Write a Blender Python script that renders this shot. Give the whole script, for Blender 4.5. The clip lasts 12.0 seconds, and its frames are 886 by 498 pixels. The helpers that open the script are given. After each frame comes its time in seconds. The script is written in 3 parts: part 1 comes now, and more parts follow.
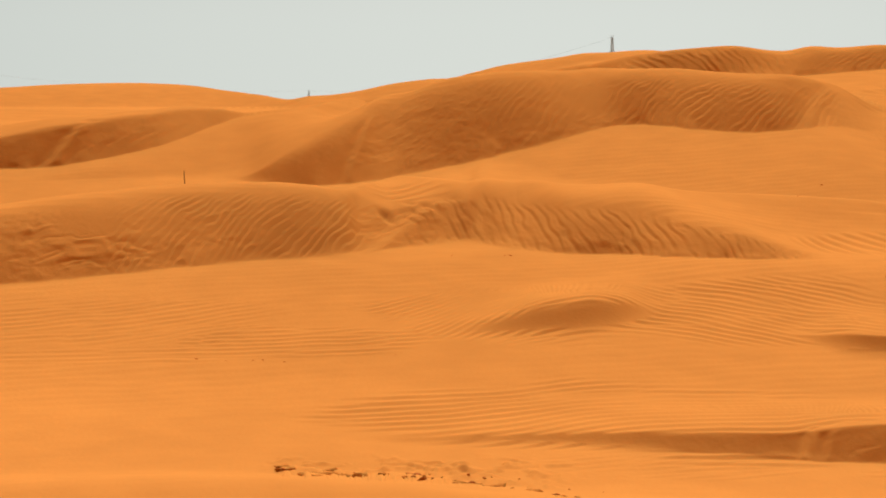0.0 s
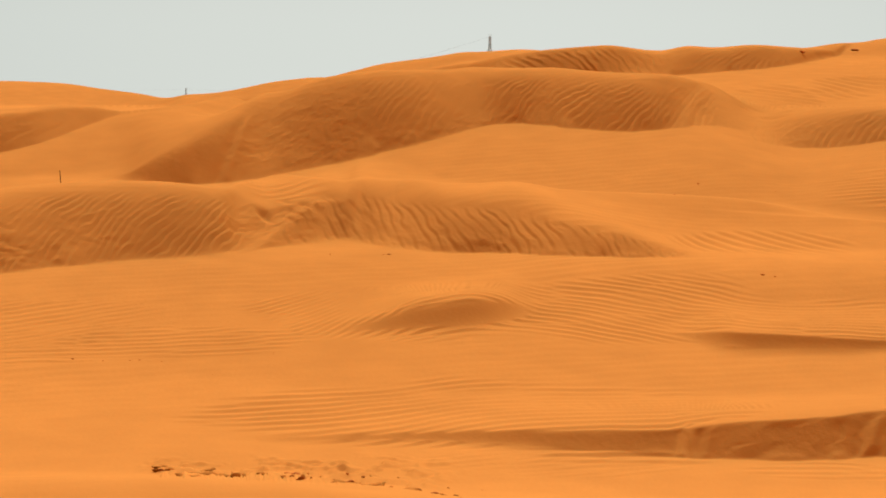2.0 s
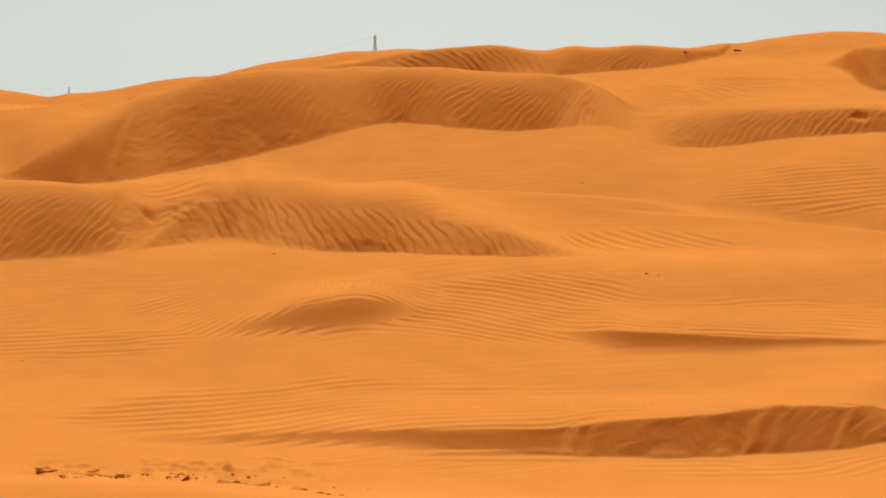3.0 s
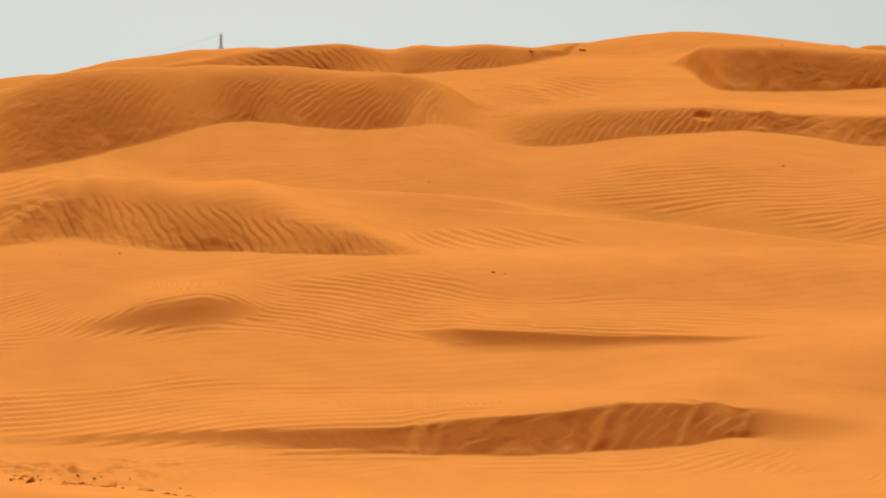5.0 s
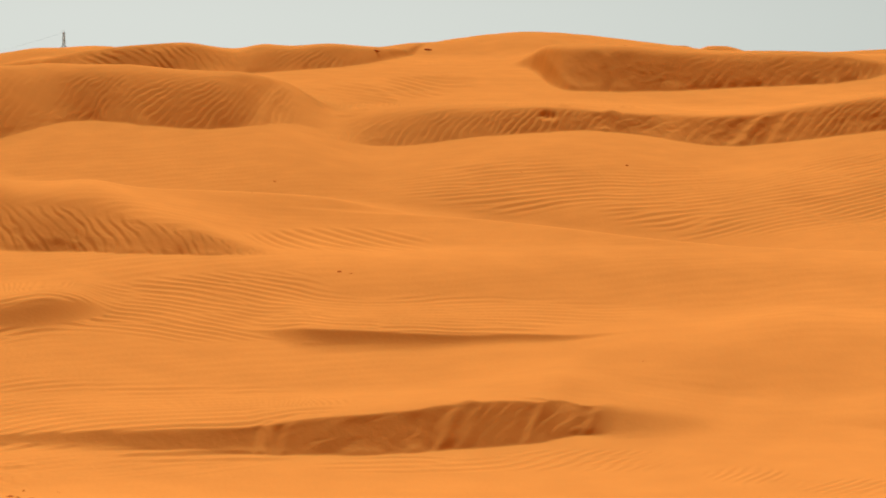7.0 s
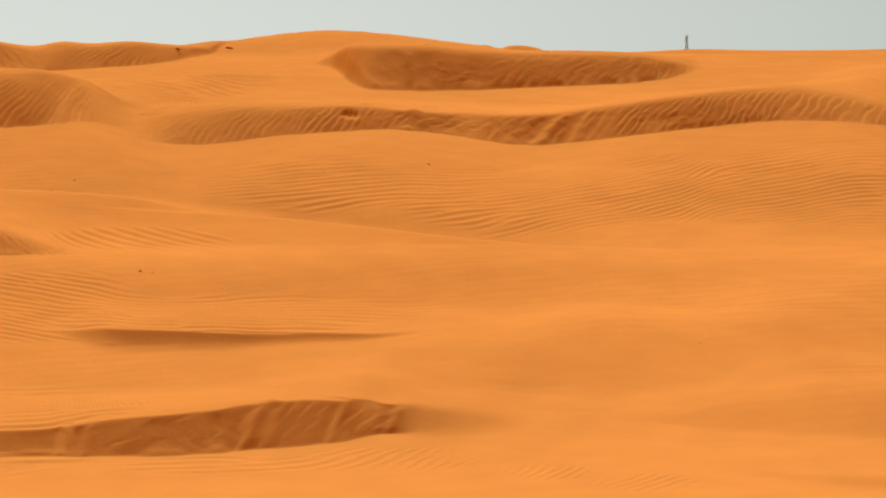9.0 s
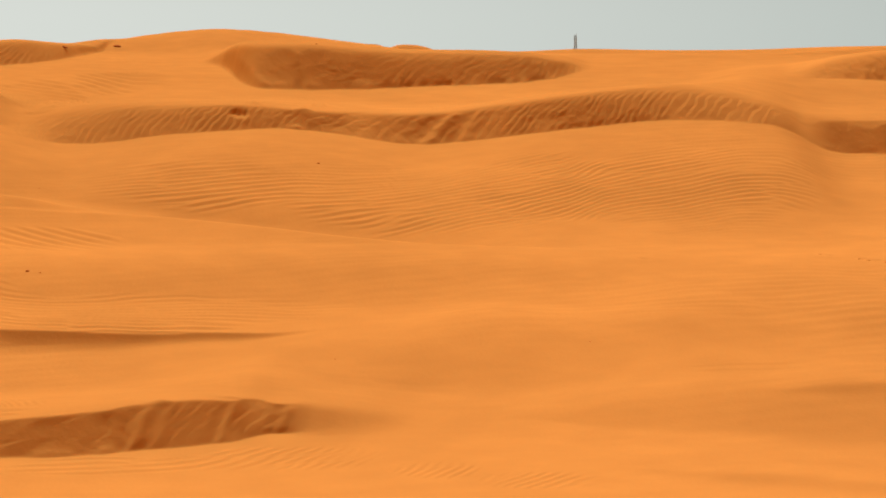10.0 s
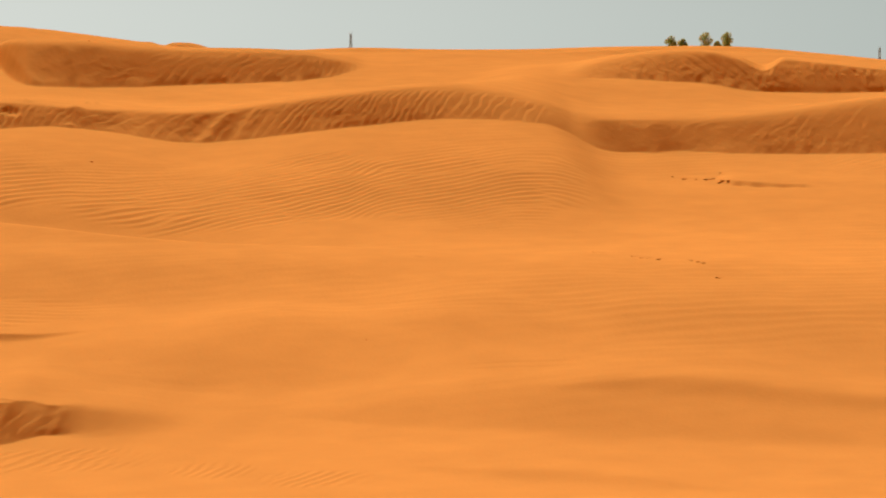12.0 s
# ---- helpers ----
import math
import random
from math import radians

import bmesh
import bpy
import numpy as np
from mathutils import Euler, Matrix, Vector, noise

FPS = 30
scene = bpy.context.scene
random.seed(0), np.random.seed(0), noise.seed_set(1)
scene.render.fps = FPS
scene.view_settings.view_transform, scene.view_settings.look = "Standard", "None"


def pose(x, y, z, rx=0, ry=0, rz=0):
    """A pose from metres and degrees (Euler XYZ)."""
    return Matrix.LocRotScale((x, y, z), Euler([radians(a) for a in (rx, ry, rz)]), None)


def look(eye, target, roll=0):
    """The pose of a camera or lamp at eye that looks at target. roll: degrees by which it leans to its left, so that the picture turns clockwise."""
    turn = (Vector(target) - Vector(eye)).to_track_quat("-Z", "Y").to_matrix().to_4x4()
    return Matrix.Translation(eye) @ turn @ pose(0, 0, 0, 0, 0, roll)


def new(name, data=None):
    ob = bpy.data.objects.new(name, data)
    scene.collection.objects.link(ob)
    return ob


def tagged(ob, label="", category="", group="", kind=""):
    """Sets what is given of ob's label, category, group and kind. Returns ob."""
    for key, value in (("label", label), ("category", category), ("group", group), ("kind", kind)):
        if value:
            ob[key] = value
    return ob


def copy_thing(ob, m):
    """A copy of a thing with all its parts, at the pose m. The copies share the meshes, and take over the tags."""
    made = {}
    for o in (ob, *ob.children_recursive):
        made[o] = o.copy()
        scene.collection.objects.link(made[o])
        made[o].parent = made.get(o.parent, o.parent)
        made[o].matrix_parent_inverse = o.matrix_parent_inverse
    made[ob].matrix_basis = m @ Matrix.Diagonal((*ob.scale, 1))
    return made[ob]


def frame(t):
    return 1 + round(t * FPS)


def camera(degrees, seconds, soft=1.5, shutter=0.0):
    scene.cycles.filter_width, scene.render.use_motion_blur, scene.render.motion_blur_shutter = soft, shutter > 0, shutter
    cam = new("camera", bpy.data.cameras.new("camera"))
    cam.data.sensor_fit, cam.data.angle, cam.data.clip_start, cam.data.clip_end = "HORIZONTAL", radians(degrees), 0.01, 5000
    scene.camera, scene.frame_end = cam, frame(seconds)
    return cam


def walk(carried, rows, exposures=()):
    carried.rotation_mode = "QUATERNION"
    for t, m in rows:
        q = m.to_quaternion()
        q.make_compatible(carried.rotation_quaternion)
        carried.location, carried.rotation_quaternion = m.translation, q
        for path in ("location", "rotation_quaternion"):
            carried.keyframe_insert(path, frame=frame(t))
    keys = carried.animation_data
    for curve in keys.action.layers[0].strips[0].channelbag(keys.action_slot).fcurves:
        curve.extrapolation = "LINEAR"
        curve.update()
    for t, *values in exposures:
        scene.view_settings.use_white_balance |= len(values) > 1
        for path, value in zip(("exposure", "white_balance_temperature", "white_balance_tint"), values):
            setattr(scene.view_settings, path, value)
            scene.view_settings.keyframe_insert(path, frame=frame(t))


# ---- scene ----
# a slow pan from one stand on the sand, long lens
# rows: seconds, turn to the left, tilt
PATH = [
    (0.0, -0.146, -1.916),
    (0.5, -0.220, -1.915),
    (1.0, -1.097, -1.929),
    (1.5, -1.917, -1.934),
    (2.0, -3.203, -1.944),
    (2.5, -4.579, -1.953),
    (3.0, -6.085, -1.958),
    (3.2, -6.490, -1.961),
    (4.8, -9.650, -1.984),
    (5.0, -9.929, -1.987),
    (5.5, -10.737, -1.993),
    (6.0, -11.701, -1.998),
    (6.5, -12.627, -1.998),
    (7.0, -13.801, -2.002),
    (9.0, -18.762, -2.032),
    (9.5, -19.988, -2.043),
    (10.0, -21.534, -2.055),
    (10.5, -23.181, -2.053),
    (11.0, -24.779, -2.067),
    (11.5, -26.082, -2.070),
    (12.0, -27.160, -2.089),
]
cam = camera(22.0, 12.0, soft=1.8)
walk(cam, [(t, pose(0, 0, 0, 90 + tilt, 0, turn)) for t, turn, tilt in PATH])

# ---- light: a high, hazy sun beyond the dunes ----
SUN_HIGH, SUN_SIDE = 46.5, 5.0  # degrees up; degrees clockwise from north
world = bpy.data.worlds.new("world")
scene.world = world
world.use_nodes = True
wn, wl = world.node_tree.nodes, world.node_tree.links
sky = wn.new("ShaderNodeTexSky")
sky.sky_type, sky.sun_disc = "NISHITA", False
sky.sun_elevation, sky.sun_rotation = radians(SUN_HIGH), radians(SUN_SIDE)
sky.air_density, sky.dust_density, sky.ozone_density = 1.0, 6.0, 1.0
# dust in the air takes most of the blue out of the sky
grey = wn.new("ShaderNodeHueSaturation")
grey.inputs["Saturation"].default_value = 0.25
# orange tint added above the view, to redden the shaded dune faces
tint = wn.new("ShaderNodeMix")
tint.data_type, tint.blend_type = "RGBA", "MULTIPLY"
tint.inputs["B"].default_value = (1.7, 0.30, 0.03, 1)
where, split = wn.new("ShaderNodeTexCoord"), wn.new("ShaderNodeSeparateXYZ")
wl.new(where.outputs["Generated"], split.inputs[0])
# near the horizon the haze evens it out
lift, join = wn.new("ShaderNodeMath"), wn.new("ShaderNodeCombineXYZ")
lift.operation, lift.inputs[1].default_value = "MAXIMUM", 0.075
wl.new(split.outputs["Z"], lift.inputs[0])
wl.new(split.outputs["X"], join.inputs["X"])
wl.new(split.outputs["Y"], join.inputs["Y"])
wl.new(lift.outputs[0], join.inputs["Z"])
wl.new(join.outputs[0], sky.inputs["Vector"])
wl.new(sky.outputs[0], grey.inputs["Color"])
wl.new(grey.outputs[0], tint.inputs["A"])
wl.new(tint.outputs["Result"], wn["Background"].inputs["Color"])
wn["Background"].inputs["Strength"].default_value = 0.08
# and whitens it towards the horizon
band = wn.new("ShaderNodeMapRange")
band.interpolation_type = "SMOOTHSTEP"
band.inputs["From Min"].default_value, band.inputs["From Max"].default_value = 0.06, 0.17
band.inputs["To Min"].default_value, band.inputs["To Max"].default_value = 0.20, 0.0
# the added tint only comes in higher than the camera sees
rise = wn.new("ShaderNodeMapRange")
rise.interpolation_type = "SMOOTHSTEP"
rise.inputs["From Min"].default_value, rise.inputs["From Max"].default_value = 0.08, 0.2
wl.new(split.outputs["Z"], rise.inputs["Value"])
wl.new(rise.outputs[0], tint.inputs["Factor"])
haze, add = wn.new("ShaderNodeBackground"), wn.new("ShaderNodeAddShader")
haze.inputs["Color"].default_value = (0.72, 1.0, 0.92, 1)
wl.new(split.outputs["Z"], band.inputs["Value"])
wl.new(band.outputs[0], haze.inputs["Strength"])
wl.new(wn["Background"].outputs[0], add.inputs[0])
wl.new(haze.outputs[0], add.inputs[1])
wl.new(add.outputs[0], wn["World Output"].inputs["Surface"])
sun = new("sun", bpy.data.lights.new("sun", "SUN"))
sun.data.energy, sun.data.angle, sun.data.color = 3.38, radians(6), (1.0, 1.0, 1.0)
up, side = radians(SUN_HIGH), radians(SUN_SIDE)
sun.matrix_world = look((60 * math.sin(side) * math.cos(up), 60 * math.cos(side) * math.cos(up), 60 * math.sin(up)), (0, 0, 0))
scene.view_settings.exposure = -0.05


# ---- materials ----
def material(name, colour, rough=0.8, metal=0.0, vary=0.15, scale=6.0, bump=0.0, bump_scale=60.0, gloss=0.25):
    """A rough surface with a coarse and a fine drift of tone, and fine relief."""
    m = bpy.data.materials.new(name)
    m.use_nodes = True
    n, l = m.node_tree.nodes, m.node_tree.links
    b = n["Principled BSDF"]
    b.inputs["Roughness"].default_value, b.inputs["Metallic"].default_value = rough, metal
    b.inputs["Specular IOR Level"].default_value = gloss
    where = n.new("ShaderNodeTexCoord")
    mix = None
    for size, part_of in ((scale, 1.0), (scale * 9, 0.6)):
        tex = n.new("ShaderNodeTexNoise")
        tex.inputs["Scale"].default_value, tex.inputs["Detail"].default_value = size, 5
        l.new(where.outputs["Object"], tex.inputs["Vector"])
        ramp = n.new("ShaderNodeMapRange")
        ramp.inputs["From Min"].default_value, ramp.inputs["From Max"].default_value = 0.3, 0.7
        ramp.inputs["To Min"].default_value, ramp.inputs["To Max"].default_value = 1 - vary * part_of, 1 + vary * part_of
        l.new(tex.outputs["Fac"], ramp.inputs["Value"])
        mul = n.new("ShaderNodeMix")
        mul.data_type, mul.blend_type = "RGBA", "MULTIPLY"
        mul.inputs["Factor"].default_value = 1
        if mix:
            l.new(mix, mul.inputs["A"])
        else:
            mul.inputs["A"].default_value = (*colour, 1)
        l.new(ramp.outputs[0], mul.inputs["B"])
        mix = mul.outputs["Result"]
    l.new(mix, b.inputs["Base Color"])
    if bump:
        tex, rise = n.new("ShaderNodeTexNoise"), n.new("ShaderNodeBump")
        tex.inputs["Scale"].default_value, tex.inputs["Detail"].default_value = bump_scale, 6
        rise.inputs["Strength"].default_value, rise.inputs["Distance"].default_value = bump, 0.01
        l.new(where.outputs["Object"], tex.inputs["Vector"])
        l.new(tex.outputs["Fac"], rise.inputs["Height"])
        l.new(rise.outputs[0], b.inputs["Normal"])
    return m


SAND = material("orange_sand", (0.565, 0.342, 0.079), rough=0.95, vary=0.07, scale=0.22, bump=0.25, bump_scale=26.0, gloss=0.0)
CLOD = material("crusted_sand", (0.52, 0.30, 0.065), rough=0.95, gloss=0.0, vary=0.16, scale=9.0, bump=0.6, bump_scale=40.0)
DAMP = material("damp_sand", (0.42, 0.18, 0.04), rough=0.95, gloss=0.04, vary=0.2, scale=9.0, bump=0.5, bump_scale=40.0)
STONE = material("brown_stone", (0.48, 0.17, 0.04), rough=0.9, gloss=0.05, vary=0.25, scale=15.0, bump=0.4)
TWIG = material("dry_wood", (0.10, 0.055, 0.03), rough=0.85, vary=0.3, scale=20.0)
# the blue is distance haze painted into the steel's colour
STEEL = material("weathered_steel_haze", (0.22, 0.34, 0.40), rough=0.6, metal=0.0, vary=0.2, scale=2.0)
BARK = material("grey_bark", (0.12, 0.09, 0.06), rough=0.9, vary=0.3, scale=3.0, bump=0.5, bump_scale=12.0)
# leaf green made far paler, distance haze put into the colour
LEAF = material("hazed_leaves", (0.50, 0.60, 0.32), rough=0.7, vary=0.3, scale=1.2)
thin, blend = LEAF.node_tree.nodes.new("ShaderNodeBsdfTranslucent"), LEAF.node_tree.nodes.new("ShaderNodeMixShader")
thin.inputs["Color"].default_value, blend.inputs["Fac"].default_value = (0.52, 0.64, 0.3, 1), 0.75
LEAF.node_tree.links.new(LEAF.node_tree.nodes["Principled BSDF"].outputs[0], blend.inputs[1])
LEAF.node_tree.links.new(thin.outputs[0], blend.inputs[2])
LEAF.node_tree.links.new(blend.outputs[0], LEAF.node_tree.nodes["Material Output"].inputs["Surface"])

# ---- the lie of the sand ----
# The plan is laid out by bearing (degrees, clockwise from north) and distance
# from the stand at the origin; heights are metres against eye level there.
BASE = [(0, -1.62), (6, -1.75), (11, -2.0), (14, -2.08), (18, -1.82), (21, -1.42), (24, -0.98), (27, -0.72), (30, -0.33),
        (34, 0.33), (38, 0.97), (44, 1.85), (50, 2.47), (56, 2.8), (70, 3.1), (100, 2.6), (160, 1.0), (300, -1.5), (5000, -12.0)]


def hermite(px, py, x):
    """A smooth curve through the points that never overshoots, level past its ends."""
    px, py = np.asarray(px, float), np.asarray(py, float)
    d = np.diff(py) / np.diff(px)
    m = np.zeros(len(px))
    same = d[:-1] * d[1:] > 0
    m[1:-1][same] = 2 * d[:-1][same] * d[1:][same] / (d[:-1] + d[1:])[same]
    i = np.clip(np.searchsorted(px, x) - 1, 0, len(px) - 2)
    h = px[i + 1] - px[i]
    t = np.clip((x - px[i]) / h, 0, 1)
    return (py[i] * (1 + 2 * t) * (1 - t) ** 2 + m[i] * h * t * (1 - t) ** 2
            + py[i + 1] * t * t * (3 - 2 * t) + m[i + 1] * h * t * t * (t - 1))


def soft(x, k):
    """A hinge: 0 below 0 and x above, rounded over about 1 / k."""
    return np.logaddexp(0, x * k) / k


def ease(x):
    x = np.clip(x, 0, 1)
    return x * x * (3 - 2 * x)


def base_height(bearing, dist):
    z = hermite(*zip(*BASE), dist)
    # the west side lies lower behind the first dunes
    # and the east end falls away
    z = z - 0.45 * ease((bearing - 34) / 7) * ease((dist - 38) / 16) * ease((200 - dist) / 120)
    return z - 1.25 * ease((6 - bearing) / 10) * ease((dist - 33) / 22) * ease((200 - dist) / 120)


def along(dune, what, usual, bearing):
    """One of a dune's numbers, or a run of them by bearing."""
    v = dune.get(what, usual)
    return np.interp(bearing, *zip(*v)) if isinstance(v, list) else v


def dune_lines(dune, bearing):
    """Foot distance, height and face width of a dune at each bearing."""
    if "table" not in dune:
        b, foot, high = zip(*dune["line"])
        at = np.arange(-60, 90, 0.05)
        k = np.hanning(2 * int(dune.get("smooth", 0.5) / 0.05) + 3)
        k /= k.sum()
        r = hermite(b, foot, at)
        h = hermite(b, high, at)
        for end, past in ((high[0], b[0] - at), (high[-1], at - b[-1])):
            h = h * ease(1 - past / (14 if end > 0.06 else 1.5))
        r, h = (np.convolve(np.pad(v, len(k) // 2, "edge"), k, "valid") for v in (r, h))
        most = dune.get("turn", 1.6)
        turn = np.clip(np.gradient(r, np.radians(at)) / r, -most, most)
        w = np.hypot(h, along(dune, "fade", 0.02, at)) / np.tan(np.radians(dune["slope"])) * np.sqrt(1 + turn ** 2)
        w = np.convolve(np.pad(w, len(k) // 2, "edge"), k, "valid")
        dune["table"] = at, r, h, w
    at, r, h, w = dune["table"]
    return np.interp(bearing, at, r), np.interp(bearing, at, h), np.interp(bearing, at, w)


def dune_height(dune, bearing, dist):
    r, h, w = dune_lines(dune, bearing)
    t = (dist - r) / w
    k = along(dune, "brink", 9.0, bearing)
    up = 1 - soft(1 - soft(t, along(dune, "toe", 16.0, bearing)), k) / soft(1, k)
    back = ease((dist - r - w) / dune["tail"])
    return h * up * (1 - back)


# foot lines: bearing, distance of the foot, height of the dune above the ground before it
DUNES = []
# low mound before the stand
DUNES.append(dict(slope=14, tail=2.1, brink=3, line=[
    (-12.94, 12.5, 0.25), (-10.9, 12.5, 0.252), (-8.13, 12.5, 0.256), (-4.61, 12.5, 0.25), (-1.05, 12.5, 0.215), (1.8, 12.5, 0.17),
    (4.65, 12.5, 0.115),
]))
# near dune with the fresh slip face
DUNES.append(dict(slope=33, tail=2.4, brink=[(0, 5), (4, 12), (7, 40), (17.3, 60), (17.7, 14), (19, 6)], toe=[(2, 3), (5, 4), (6.5, 6), (8, 9), (9.2, 16), (9.5, 50), (17.2, 60), (17.9, 10), (19, 4)],
    ribs=[(9.6, 13.2, -0.7, 0.279, 0.0016), (12.2, 14.6, -0.6, 0.23, 0.0018), (14.2, 17.9, -0.7, 0.17, 0.0015)],
    scars=[(9.2, 9.34, 0.03, 0.009), (9.5, 9.4, 0.025, 0.006), (9.75, 10.0, 0.045, 0.010), (13.72, 14.22, 0.045, 0.009), (14.3, 14.8, 0.05, 0.005), (15.9, 16.36, 0.04, 0.009), (17.35, 17.75, 0.04, 0.007)],
    slumps=[(13.0, 1.2, 0.006)], lumps=1.2, rag=0.9, smooth=0.1, fade=[(8.9, 0.05), (9.4, 0.03), (17.2, 0.03), (18.2, 0.2)], line=[
    (-2.47, 16.44, 0.0), (-0.34, 16.36, 0.032), (2.67, 16.34, 0.054), (4.81, 16.2, 0.095), (6.94, 16.1, 0.122), (8.08, 16.08, 0.13),
    (8.86, 16.08, 0.137), (9.54, 15.98, 0.17), (10.11, 15.98, 0.192), (10.82, 15.96, 0.207), (11.68, 15.96, 0.224), (12.82, 16.02, 0.233),
    (13.81, 16.1, 0.25), (14.95, 16.2, 0.255), (16.36, 16.4, 0.218), (17.35, 16.62, 0.17), (17.91, 16.62, 0.155), (18.54, 16.6, 0.13),
    (19.4, 16.66, 0.09), (21.2, 16.8, 0.0),
]))
# small drift with a faint step
DUNES.append(dict(slope=36, tail=2.1, brink=34, toe=2.4, lumps=0, rag=0.35, line=[
    (8.9, 20.7, 0.0), (9.54, 20.5, 0.035), (10.5, 20.1, 0.132), (12.81, 20.04, 0.112), (14.66, 20.14, 0.069), (16.36, 20.2, 0.051),
    (17.6, 20.26, 0.02), (18.8, 20.36, 0.0), (20.55, 20.46, 0.0),
]))
# little crescent drift
DUNES.append(dict(slope=34, tail=2.2, brink=[(1, 3.5), (3, 6), (5, 12)], toe=5, lumps=0, rag=0, smooth=0.35, fade=0.12, line=[
    (-0.2, 20.7, 0.0), (0.8, 20.66, 0.03), (1.6, 20.66, 0.09), (2.6, 20.72, 0.185), (3.78, 20.84, 0.206), (4.63, 21.06, 0.15),
    (5.27, 21.4, 0.045), (5.83, 21.6, 0.0),
]))
# soft swell in the foreground
DUNES.append(dict(slope=8, tail=3, brink=2.5, smooth=1.3, line=[
    (13.13, 18.18, 0.0), (16.66, 17.3, 0.098), (20.22, 18.34, 0.131), (23.12, 18.28, 0.236), (24.48, 18.36, 0.183), (27.39, 18.26, 0.25),
    (30.08, 18.48, 0.201), (31.65, 18.28, 0.241), (37.25, 18.18, 0.224), (41.33, 18.32, 0.197),
]))
# low swell at the near edge
DUNES.append(dict(slope=11, tail=2.5, brink=2.5, smooth=1.3, line=[
    (23.12, 17.16, 0.0), (26.68, 16.72, 0.126), (30.24, 16.52, 0.189), (34.47, 16.38, 0.186), (38.2, 16.3, 0.155), (41.35, 16.22, 0.154),
]))
# soft drifts in the eastern foreground
DUNES.append(dict(slope=16, tail=2.2, brink=5, toe=3, smooth=0.8, line=[
    (29.3, 17.5, 0.0), (31.5, 17.45, 0.045), (33.5, 17.35, 0.065), (36, 17.2, 0.055), (40, 17.0, 0.045),
]))
DUNES.append(dict(slope=14, tail=2.0, brink=5, toe=3, smooth=0.8, line=[
    (25, 15.4, 0.0), (28.5, 15.05, 0.03), (31, 14.8, 0.045), (33.5, 14.6, 0.02), (35, 14.5, 0.0),
]))
# broad swell in the middle ground
DUNES.append(dict(slope=5.2, tail=3.5, brink=3, smooth=1.3, line=[
    (3.89, 23.88, 0), (6.71, 22.36, 0.082), (10.96, 22.04, 0.103), (16.63, 21.96, 0.102), (18.79, 21.72, 0.106), (24.47, 21.32, 0.109),
    (29.52, 20.52, 0.113), (30.07, 20.78, 0.115), (31.65, 20.3, 0.094), (34.46, 20.22, 0.103), (38.61, 20.28, 0.108),
]))
# long rippled dune
DUNES.append(dict(slope=32.5, tail=5, brink=[(-12, 5), (-2, 4.5), (-0.5, 7), (2, 3), (9, 3.2)], fade=[(-15, 0.05), (0, 0.05), (3, 0.12), (7, 0.12), (10, 0.2)],
    ribs=[(-8.6, -1.4, -0.5, 0.107, 0.0052), (-1.4, 10, 0.3, 0.132, 0.0056)], scars=[(-1.3, 0.2, 0.2, 0.035)], slumps=[(-9.3, 1.9, 0.016), (-6.0, 1.6, 0.007)], lumps=1.5, smooth=0.3, toe=[(-12, 90), (-6, 70), (-2.5, 16), (2, 16), (4, 90)], line=[
    (-14.24, 22.46, 0.56), (-12.22, 22.74, 0.572), (-10.86, 22.94, 0.598), (-9.48, 23.17, 0.656), (-8.1, 23.42, 0.694), (-6.28, 23.86, 0.73),
    (-4.17, 24.3, 0.73), (-3.03, 24.44, 0.687), (-2.18, 24.62, 0.597), (-1.69, 24.98, 0.492), (-1.19, 25.42, 0.405), (-0.19, 26.0, 0.424),
    (0.8, 26.46, 0.434), (1.79, 25.64, 0.459), (3.21, 24.88, 0.541), (4.63, 24.72, 0.493), (6.04, 24.28, 0.378), (7.44, 24.04, 0.268),
    (8.83, 24.0, 0.09), (9.8, 24.02, 0.0),
]))
# crest of the long dune
DUNES.append(dict(slope=7, tail=1.6, brink=16, smooth=1.0, line=[
    (-3.6, 25.52, 0.0), (-2.18, 25.9, 0.009), (-1.05, 27.34, 0.219), (0.37, 27.3, 0.07), (3.21, 25.8, 0.124), (6.03, 25.02, 0.258),
    (8.83, 25.02, 0.31), (11.04, 25.02, 0.3), (12.39, 25.02, 0.26), (14, 25.02, 0.23), (15.92, 25.02, 0.175), (18.06, 25.02, 0.095), (20.12, 25.02, 0.03), (22, 25.02, 0.0),
]))
# trough behind that crest
DUNES.append(dict(slope=14, tail=1.9, brink=6, toe=12, smooth=1.0, line=[
    (9.5, 27.0, 0.0), (12, 26.9, -0.04), (14, 26.7, -0.12), (16, 26.3, -0.17), (19.7, 25.4, -0.17), (24, 24.8, -0.07), (28, 24.4, 0.0),
]))
# rippled slope below the high dunes
DUNES.append(dict(slope=6, tail=12, brink=3, toe=5, smooth=1.0, line=[
    (-4, 29.6, 0), (-1, 29.6, 0), (1, 29.6, 0.1), (2.5, 29.6, 0.32), (4.5, 29.2, 0.56), (7, 28.4, 0.52),
    (9, 27.8, 0.48), (10.5, 27.5, 0.3), (12, 27.5, 0.14), (14.5, 27.5, 0.27), (17, 27.5, 0.33), (19, 27.5, 0.25),
    (20.9, 27.5, 0.17), (23, 27.5, 0.3), (25, 27.5, 0.44), (27.5, 27.5, 0.5), (29.3, 27.5, 0.48), (30.3, 27.5, 0.33),
    (31.2, 27.5, 0.06), (32.2, 27.5, 0),
]))
# trodden ledge
DUNES.append(dict(slope=30, tail=2.5, brink=14, toe=5, smooth=0.05, lumps=2.6, line=[
    (33.92, 30.68, 0.0), (34.45, 30.42, 0.05), (35.08, 30.32, 0.04), (35.7, 30.28, 0.028), (36.26, 30.28, 0.015), (36.81, 30.28, 0.0),
]))
